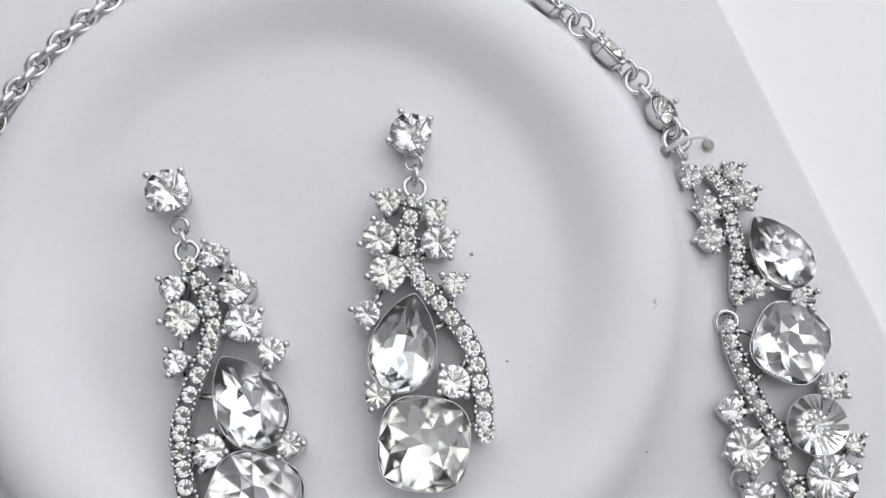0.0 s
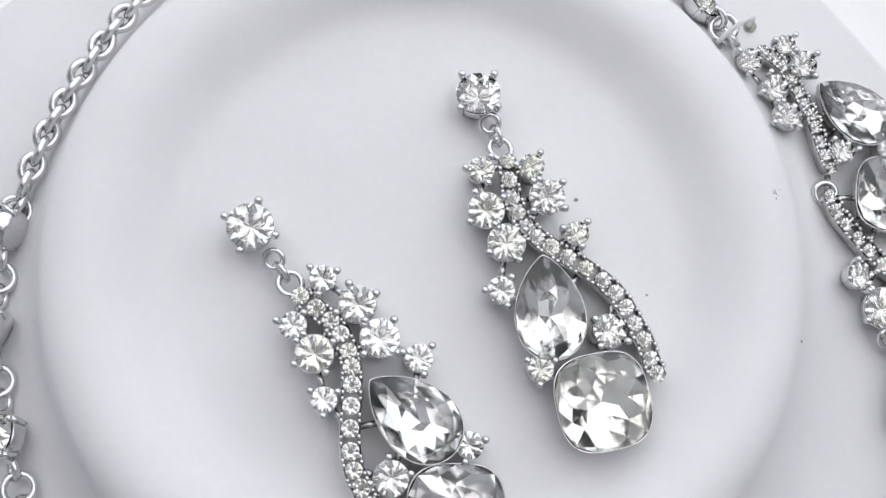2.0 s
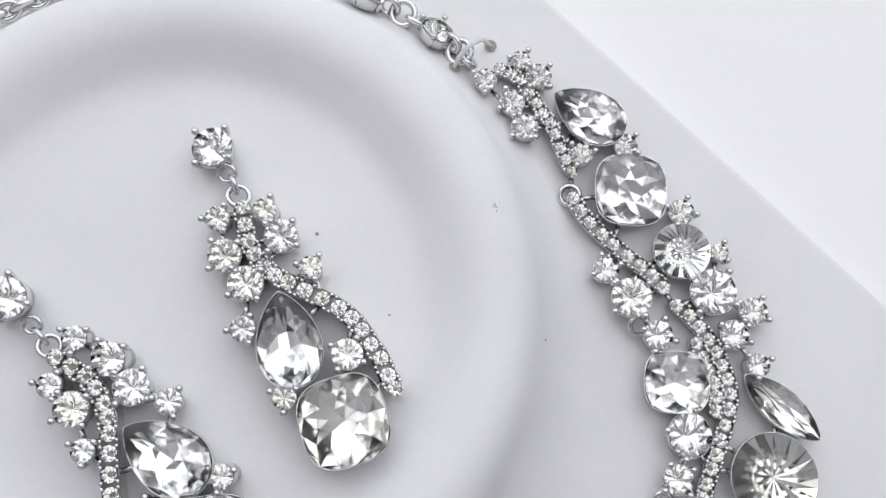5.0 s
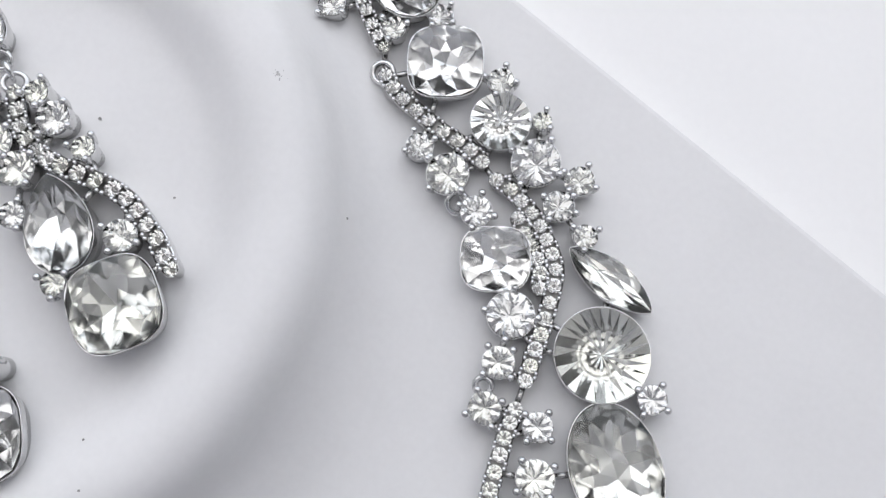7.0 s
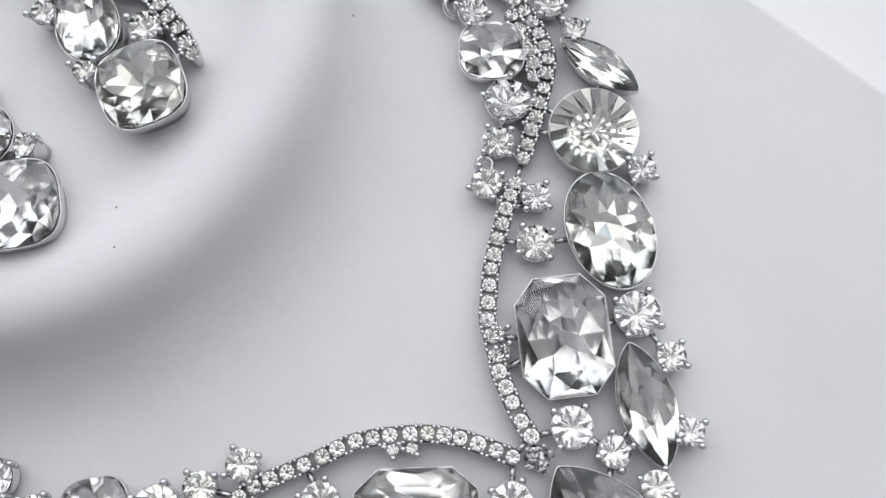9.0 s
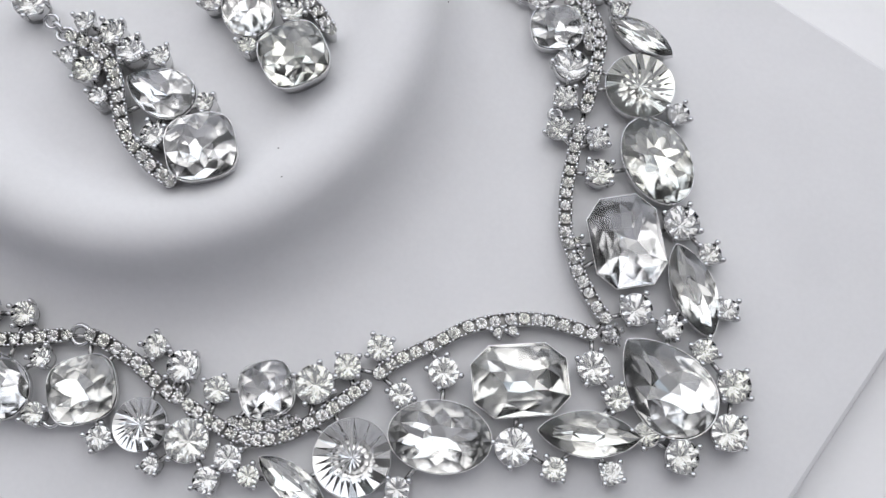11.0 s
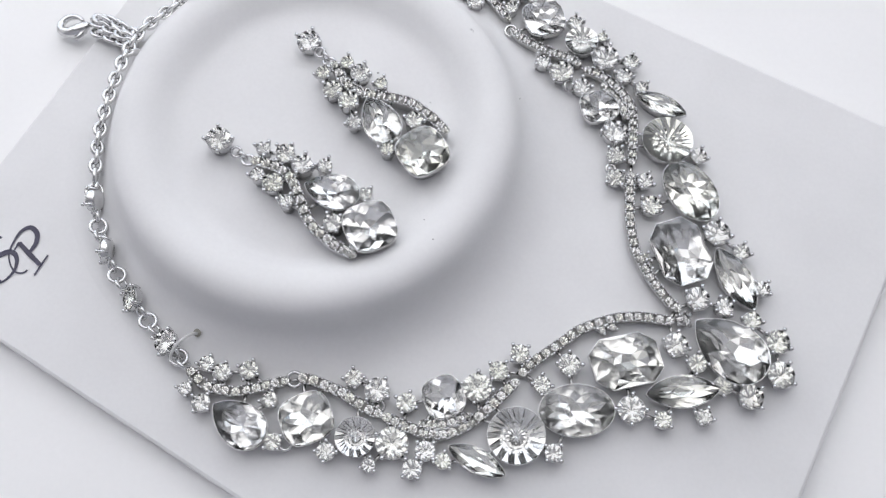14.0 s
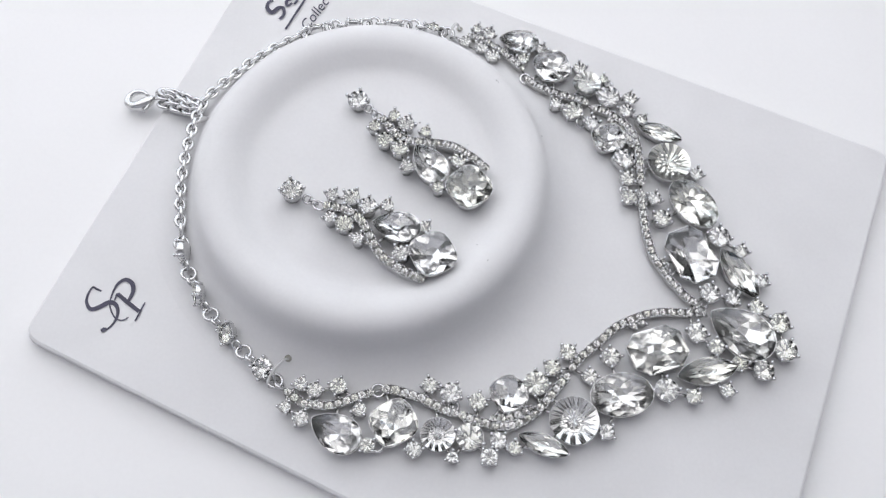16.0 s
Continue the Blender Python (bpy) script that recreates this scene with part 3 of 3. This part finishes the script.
SECTION_B = [("u", 5.82, 4.52, 1.22, 1.18, -71.0), ("c", 6.73, 4.50, 0.38), ("c", 6.94, 3.86, 0.93), ("c", 7.53, 4.08, 0.27), ("c", 7.65, 3.42, 0.75),
    ("c", 5.90, 3.11, 0.38), ("c", 6.44, 2.83, 0.58)]
SECTION_B_FRONT = [("u", 0.94, -7.57, 1.29, 1.25, 29.7), ("c", 1.53, -8.30, 0.40), ("c", 2.19, -7.88, 0.98), ("c", 2.60, -8.51, 0.29),
    ("c", 3.09, -7.92, 0.79), ("c", 1.94, -6.45, 0.40), ("c", 2.55, -6.67, 0.61)]
ROW_B_FRONT = [(0.67, -6.58), (0.95, -6.61), (1.23, -6.69), (1.46, -6.76), (1.70, -6.83), (1.91, -6.94), (2.15, -7.06), (2.42, -7.18), (2.66, -7.24)]
ROW_B = [(4.99, 4.05), (5.17, 3.89), (5.39, 3.76), (5.65, 3.65), (5.88, 3.56), (6.15, 3.46), (6.41, 3.39), (6.65, 3.31), (6.88, 3.19)]
SECTION_C = [("c", 7.05, 2.42, 0.43), ("c", 8.36, 3.36, 0.41), ("c", 8.19, 2.89, 0.42), ("c", 8.70, 2.57, 0.34), ("u", 7.55, 1.81, 0.98, 1.03, -71.8),
    ("c", 8.03, 1.11, 0.71), ("c", 8.08, 0.39, 0.43), ("m", 9.23, 2.06, 1.50, 0.60, -21.3), ("r", 9.45, 0.98, 1.39, 1.39, -73.0),
    ("c", 10.31, 0.61, 0.38)]
SECTION_C_FRONT = [("c", 3.31, -6.91, 0.44), ("c", 3.64, -8.48, 0.42), ("c", 3.91, -8.02, 0.43), ("c", 4.36, -8.21, 0.35),
    ("u", 4.20, -6.67, 1.00, 1.05, 29.4), ("c", 5.00, -6.34, 0.72), ("c", 5.49, -5.87, 0.44), ("m", 5.16, -8.11, 1.52, 0.61, -21.0),
    ("r", 6.05, -7.41, 1.41, 1.41, 30.7), ("c", 6.98, -7.72, 0.39)]
ROW_C_FRONT = [(2.88, -7.31), (3.09, -7.39), (3.31, -7.47), (3.54, -7.52), (3.81, -7.58), (4.06, -7.58), (4.28, -7.57), (4.50, -7.50), (4.75, -7.35), (4.91, -7.23),
    (5.11, -7.04), (5.30, -6.84), (5.44, -6.67), (5.60, -6.48), (5.75, -6.29), (5.91, -6.11)]
ROW_C2_FRONT = [(3.76, -7.40), (3.99, -7.37), (4.23, -7.35), (4.46, -7.27), (4.67, -7.17), (4.85, -7.07)]
ROW_C = [(7.17, 2.99), (7.42, 2.92), (7.63, 2.80), (7.84, 2.67), (8.02, 2.52), (8.17, 2.35), (8.32, 2.17), (8.44, 1.97), (8.49, 1.73), (8.51, 1.47),
         (8.52, 1.22), (8.53, 0.98), (8.52, 0.75), (8.53, 0.50), (8.53, 0.27)]
ROW_C2 = [(7.67, 2.53), (7.85, 2.35), (8.0, 2.2), (8.13, 2.03), (8.24, 1.84), (8.30, 1.63)]
SECTION_D = [("c", 8.10, -0.29, 0.43), ("c", 8.90, -0.29, 0.39), ("c", 9.09, -0.98, 0.50), ("o", 10.10, -0.47, 1.88, 1.32, -55.5),
    ("t", 9.88, -2.22, 1.78, 1.34, -66.1), ("c", 10.82, -1.57, 0.68), ("c", 11.45, -2.04, 0.38), ("m", 11.28, -2.82, 1.84, 0.85, -57.5),
    ("c", 11.97, -3.00, 0.36), ("c", 10.35, -3.44, 0.61), ("c", 11.02, -3.59, 0.42), ("c", 11.71, -3.87, 0.41)]
SECTION_D_FRONT = [("c", 5.97, -5.38, 0.43), ("c", 6.58, -6.10, 0.39), ("c", 7.22, -5.51, 0.50), ("o", 7.46, -6.64, 1.87, 1.31, 8.9),
    ("t", 8.60, -5.28, 1.77, 1.33, 19.5), ("c", 8.78, -6.46, 0.68), ("c", 9.56, -6.64, 0.38), ("m", 10.01, -5.89, 1.83, 0.84, 10.9),
    ("c", 10.55, -6.44, 0.36), ("c", 9.83, -4.71, 0.61), ("c", 10.36, -5.14, 0.42), ("c", 11.00, -5.62, 0.41)]
ROW_D_FRONT = [(6.08, -5.83), (6.24, -5.62), (6.42, -5.45), (6.62, -5.28), (6.82, -5.11), (7.04, -4.92), (7.21, -4.75), (7.43, -4.57), (7.65, -4.45),
    (7.88, -4.34), (8.15, -4.23), (8.39, -4.15), (8.63, -4.10), (8.86, -4.07), (9.13, -4.07), (9.40, -4.08), (9.66, -4.10)]
ROW_D = [(8.52, -0.15), (8.51, -0.36), (8.50, -0.59), (8.52, -0.83), (8.52, -1.08), (8.54, -1.33), (8.56, -1.55), (8.61, -1.80), (8.67, -2.06),
         (8.73, -2.31), (8.86, -2.52), (9.01, -2.78), (9.12, -2.99), (9.28, -3.18), (9.43, -3.36), (9.63, -3.58), (9.83, -3.74)]
CENTRE = [("d", 11.13, -4.67, 2.1, 1.5, -37.3), ("c", 12.34, -4.36, 0.62), ("c", 12.41, -5.20, 0.66), ("c", 11.69, -5.83, 0.61)]
CHAIN = [(-5.71, -1.95, 0.50), (-5.81, -1.28, 0.56), (-5.86, -0.64, 0.64), (-5.87, 0.12, 0.68), (-5.84, 0.92, 0.68), (-5.77, 1.66, 0.64), (-5.65, 2.31, 0.60), (-5.52, 2.77, 0.56), (-5.17, 3.23, 0.52), (-4.46, 4.03, 0.48), (-3.86, 4.59, 0.46), (-3.25, 5.08, 0.44), (-2.71, 5.41, 0.42), (-2.37, 5.64, 0.40)]
STATIONS = [(-2.92, -6.07, (8, -12)), (-4.08, -5.05, (10, -42)), (-5.06, -3.85, (6, -82)), (-5.68, -2.52, (4, -100)),
            (-2.15, 5.78, (-62, -14)), (-0.88, 5.98, (-66, 0)), (0.46, 6.05, (-58, 6)), (1.83, 5.92, (-34, 16))]


def chain_link_mesh():
    if "link" not in MESHES:
        bm = bmesh.new()
        path = []
        for k in range(24):
            a = k * math.tau / 24
            path.append(Vector((0.192 * math.cos(a) * (1 + 0.05 * math.cos(2 * a)), 0.138 * math.sin(a), 0)) * CM)
        tube(bm, path, 0.062 * CM, 8, True)
        MESHES["link"] = mesh_of("chain_link", bm, SILVER, True)
    return MESHES["link"]


def chain_run(parent, points, z, step=0.262):
    line = spline(points, step)
    for i in range(len(line) - 1):
        p, d = line[i].lerp(line[i + 1], 0.5), line[i + 1] - line[i]
        turn = math.degrees(math.atan2(d.y, d.x))
        roll = (26 if i % 2 else -66) + RND.uniform(-12, 12)
        part("chain_link", chain_link_mesh(), None, parent,
             at=Matrix.Translation(Vector((p.x, p.y, p.z + z + RND.uniform(-0.02, 0.02))) * CM) @ pose(0, 0, 0, 0, 0, turn + RND.uniform(-5, 5)) @ pose(0, 0, 0, roll, 0, 0))


def lobster_clasp(parent, x, y, z, turn):
    """A claw that runs from its thin tip round an oval gap into a broad body with a thumb lever and an eye."""
    at = Matrix.Translation(Vector((x, y, z)) * CM) @ pose(0, 0, 0, 0, -9, turn)
    claw = [(0.26, 0.13, 0.055), (0.14, 0.23, 0.075), (-0.04, 0.28, 0.09), (-0.23, 0.25, 0.10), (-0.38, 0.12, 0.105), (-0.42, -0.03, 0.115),
            (-0.36, -0.17, 0.13), (-0.20, -0.26, 0.15), (0.0, -0.27, 0.175), (0.19, -0.19, 0.195), (0.34, -0.08, 0.17), (0.46, 0.0, 0.11), (0.54, 0.04, 0.05)]
    bm = bmesh.new()
    line = spline([c[:2] for c in claw], 0.06)
    steps = len(line) - 1
    rad = []
    for k in range(len(line)):
        near = sorted(claw, key=lambda c: (Vector((c[0], c[1], 0)) - line[k]).length)[:2]
        da, db = [(Vector((c[0], c[1], 0)) - line[k]).length + 1e-4 for c in near]
        rad.append((near[0][2] * db + near[1][2] * da) / (da + db) * CM)
    tube(bm, [Vector((p.x, p.y, 0.02 * math.sin(math.pi * k / steps))) * CM for k, p in enumerate(line)], rad, 12)
    clasp = part("lobster_clasp", bm, SILVER, parent, "polished silver lobster clasp", at=at, smooth=True)
    bm = bmesh.new()
    tube(bm, [Vector(p) * CM for p in ((0.36, -0.10, 0.02), (0.34, -0.28, 0.03), (0.27, -0.42, 0.03), (0.19, -0.50, 0.02))], [0.05 * CM, 0.06 * CM, 0.055 * CM, 0.05 * CM], 8)
    part("lever", bm, SILVER, clasp, smooth=True)
    bm = bmesh.new()
    tube(bm, [Vector((0.60 + 0.10 * math.cos(k * math.tau / 16), 0.05 + 0.10 * math.sin(k * math.tau / 16), 0)) * CM for k in range(16)], 0.038 * CM, 8, True)
    part("eye", bm, SILVER, clasp, smooth=True)


def necklace():
    top = thing("necklace", "silver rhinestone statement necklace with large clear crystals on the board", "necklace")
    z, base = 0.34, 0.32
    spots = []
    build_section(top, SECTION_A, [ROW_A], None, z, 0.235, base, spots)
    build_section(top, SECTION_A_BACK, [ROW_A_BACK], None, z, 0.215, base, spots)
    build_section(top, SECTION_B, [ROW_B], None, z, 0.24, base, spots)
    build_section(top, SECTION_B_FRONT, [ROW_B_FRONT], None, z, 0.25, base, spots)
    build_section(top, SECTION_C, [ROW_C, ROW_C2], None, z, 0.235, base, spots)
    build_section(top, SECTION_C_FRONT, [ROW_C_FRONT, ROW_C2_FRONT], None, z, 0.245, base, spots)
    build_section(top, SECTION_D, [ROW_D], None, z, 0.235, base, spots)
    build_section(top, SECTION_D_FRONT, [ROW_D_FRONT], None, z, 0.235, base, spots)
    build_section(top, CENTRE, [], None, z + 0.02, 0.235, base, spots)
    struts(top, spots, 0.16, 0.32)
    # a few tiny stones on the outer side of the two front arcs
    for x, y in ((8.98, -2.42), (9.10, -2.66), (7.98, -4.52), (8.24, -4.42)):
        set_stone(top, "round", x, y, 0.27, 0.17, 0.17, 0, 3, base=0.2)
    # bead cluster where the two arcs meet
    bm = bmesh.new()
    for k in range(26):
        bead(bm, Vector((9.98 + RND.uniform(-0.16, 0.2), -3.98 + RND.uniform(-0.2, 0.16), 0.27 + RND.uniform(-0.03, 0.05))) * CM, RND.uniform(0.035, 0.06) * CM)
    bead(bm, Vector((10.0, -4.0, 0.16)) * CM, 0.2 * CM, 0.7, 2)
    tagged(part("bead_boss", bm, PEWTER, top), "cluster of tiny silver beads", kind="stuff")
    # hinge rings between the sections
    for x, y, d, ry in ((4.92, 4.10, 0.43, 0), (6.72, 2.48, 0.42, 20), (0.46, -6.62, 0.46, 0), (7.98, 0.02, 0.34, 0), (2.62, -7.05, 0.40, 0), (0.5, -8.2, 0.42, 0)):
        ring_link(top, "hinge_ring", x, y, 0.18, d, 0.10, pose(0, 0, 0, 12, ry, 0))
    # chain, stations with single stones, rings between them
    for x, y, lean in STATIONS:
        set_stone(top, "round", x, y, 0.34 + 0.75 * plinth_z(x, y), 0.61, 0.61, 0, 4, base=0.26, lean=lean)
    joints = [(-2.12, -6.74), *[s[:2] for s in STATIONS[:4]], CHAIN[0][:2]]
    for a, b in zip(joints, joints[1:]):
        for f, roll in ((0.31, 62), (0.5, 15), (0.69, -58)):
            x, y = a[0] + (b[0] - a[0]) * f, a[1] + (b[1] - a[1]) * f
            ring_link(top, "jump_ring", x, y, 0.22 + 0.75 * plinth_z(x, y), 0.52 if roll == 15 else 0.44, 0.11, pose(0, 0, 0, 0, 0, math.degrees(math.atan2(b[1] - a[1], b[0] - a[0]))) @ pose(0, 0, 0, roll, 0, 0))
    joints = [CHAIN[-2][:2], *[s[:2] for s in STATIONS[4:]], (2.75, 5.5)]
    for a, b in zip(joints, joints[1:]):
        for f, roll in ((0.31, 62), (0.5, 15), (0.69, -58)):
            x, y = a[0] + (b[0] - a[0]) * f, a[1] + (b[1] - a[1]) * f
            ring_link(top, "jump_ring", x, y, 0.24 + 0.75 * plinth_z(x, y), 0.52 if roll == 15 else 0.44, 0.11, pose(0, 0, 0, 0, 0, math.degrees(math.atan2(b[1] - a[1], b[0] - a[0]))) @ pose(0, 0, 0, roll, 0, 0))
    chain_run(top, CHAIN, 0.0)
    chain_run(top, [(-5.62, 2.60, 0.54), (-6.10, 2.90, 0.36), (-6.60, 3.16, 0.24), (-7.00, 3.30, 0.12), (-7.22, 3.24, 0.0)], 0.0)
    chain_run(top, [(-5.66, 2.34, 0.52), (-6.10, 2.42, 0.34), (-6.55, 2.60, 0.24), (-6.95, 2.76, 0.14), (-7.18, 2.90, 0.02)], 0.0)
    chain_run(top, [(-5.75, 2.46, 0.58), (-6.15, 2.62, 0.44), (-6.60, 2.86, 0.32), (-7.00, 3.04, 0.18), (-7.22, 3.08, 0.06)], 0.0)
    chain_run(top, [(-6.62, 3.02, 0.36), (-6.92, 3.14, 0.26), (-7.16, 3.34, 0.12)], 0.0)
    # the small leaf-shaped tag at the end of the extension chain
    bm = bmesh.new()
    rim = []
    for k in range(20):
        a = k * math.tau / 20
        rim.append((0.20 * math.cos(a), 0.10 * math.sin(a) * (1 - 0.55 * math.cos(a))))
    rings_mesh(bm, [[Vector((x * f, y * f, zz)) * CM for x, y in rim] for f, zz in ((0.86, -0.03), (1.0, -0.012), (1.0, 0.012), (0.86, 0.03), (0.3, 0.045))], True, True, True)
    bmesh.ops.recalc_face_normals(bm, faces=bm.faces)
    part("end_tag", bm, SILVER, top, "small leaf-shaped silver tag", at=Matrix.Translation(Vector((-5.50, 2.08, 0.14 + plinth_z(-5.50, 2.08))) * CM) @ pose(0, 0, 0, 0, 35, 0) @ pose(0, 0, 0, 40, 0, 30), smooth=True)
    lobster_clasp(top, -7.86, 3.14, -0.12, 0)


necklace()


def plastic_tie(path, label):
    bm = bmesh.new()
    tube(bm, [p * CM for p in spline(path, 0.08)], 0.042 * CM, 8)
    tie = tagged(new("plastic_tie", mesh_of("plastic_tie", bm, TIE, True)), label, "plastic tie")
    return tie


plastic_tie([(-2.2, -5.72, 0.15), (-2.28, -5.85, 0.50), (-2.48, -6.15, 0.68), (-2.66, -6.42, 0.45), (-2.70, -6.55, 0.08)], "clear plastic tie holding the chain to the board")
plastic_tie([(2.32, 5.41, 0.32), (2.34, 5.46, 0.55), (2.45, 5.68, 0.78), (2.6, 5.95, 0.62), (2.71, 6.17, -0.02)], "clear plastic tie holding the chain to the board")


# ------------------------------------------------------------ the pair of earrings
EARRING = [("c", -2.30, -0.90, 0.65), ("c", -1.09, -1.05, 0.35), ("c", -0.51, -1.13, 0.49), ("c", -0.02, -1.38, 0.51), ("c", 0.56, -1.36, 0.37),
    ("c", -1.12, -1.79, 0.35), ("c", -0.68, -1.98, 0.49), ("c", -0.27, -2.44, 0.33), ("c", 1.69, -2.04, 0.35), ("c", 0.99, -2.90, 0.45),
    ("d", 0.85, -2.06, 1.46, 0.98, -10.8), ("u", 1.95, -2.90, 1.30, 1.29, -61.3)]
EARRING_TWIN = [("c", -0.51, 2.36, 0.64), ("c", 0.06, 1.35, 0.35), ("c", 0.40, 0.87, 0.48), ("c", 0.86, 0.61, 0.50), ("c", 1.10, -0.02, 0.36),
    ("c", 0.66, 1.74, 0.35), ("c", 1.05, 1.46, 0.48), ("c", 1.65, 1.20, 0.33), ("c", 2.06, -0.70, 0.34), ("c", 2.66, 0.21, 0.44),
    ("d", 1.78, 0.08, 1.44, 0.97, -55.2), ("u", 2.99, -0.69, 1.29, 1.27, -50.0)]
EAR_ROW = [(-1.24, -1.40), (-0.97, -1.44), (-0.72, -1.49), (-0.51, -1.58), (-0.31, -1.73), (-0.17, -1.89), (-0.05, -2.09), (0.08, -2.34),
    (0.21, -2.60), (0.36, -2.85), (0.52, -3.04), (0.71, -3.19), (0.93, -3.32), (1.14, -3.46), (1.40, -3.56), (1.60, -3.66)]
EAR_MIRROR = (-0.43, -0.019, -65.99, 0.983)


def earring(stones, mirror, z, stud_z, label):
    top = thing("earring", label, "earring", group="pair of earrings")
    spots = []
    row = [placed(("c", *p, 0.2), mirror)[1:3] for p in EAR_ROW]
    build_section(top, stones[1:], [row], None, z, 0.25, z - 1.087, spots, SILVER)
    set_stone(top, "round", *stones[0][1:3], stud_z, stones[0][3], stones[0][3], 0, 4, base=stud_z - 1.087, tilt=6)
    struts(top, spots, z - 0.2, 0.3)
    k, x, y, *_ = placed(("c", -1.84, -1.12, 0.3), mirror)
    ring_link(top, "jump_ring", x, y, 1.34, 0.34, 0.085, pose(0, 0, 0, 20, 10, 0))
    k, x, y, *_ = placed(("c", -1.66, -1.22, 0.3), mirror)
    k, x2, y2, *_ = placed(("c", -1.48, -1.30, 0.3), mirror)
    d = math.degrees(math.atan2(y2 - y, x2 - x))
    ring_link(top, "jump_ring", x, y, 1.32, 0.36, 0.085, pose(0, 0, 0, 0, 0, d) @ pose(0, 0, 0, 75, 0, 0))
    ring_link(top, "jump_ring", x2, y2, 1.30, 0.42, 0.09, pose(0, 0, 0, -14, 8, 0))


earring(EARRING, None, 1.60, 1.58, "silver chandelier earring with a drop crystal, lying on the dish")
earring(EARRING_TWIN, EAR_MIRROR, 1.56, 1.46, "silver chandelier earring with a drop crystal, lying on the dish")
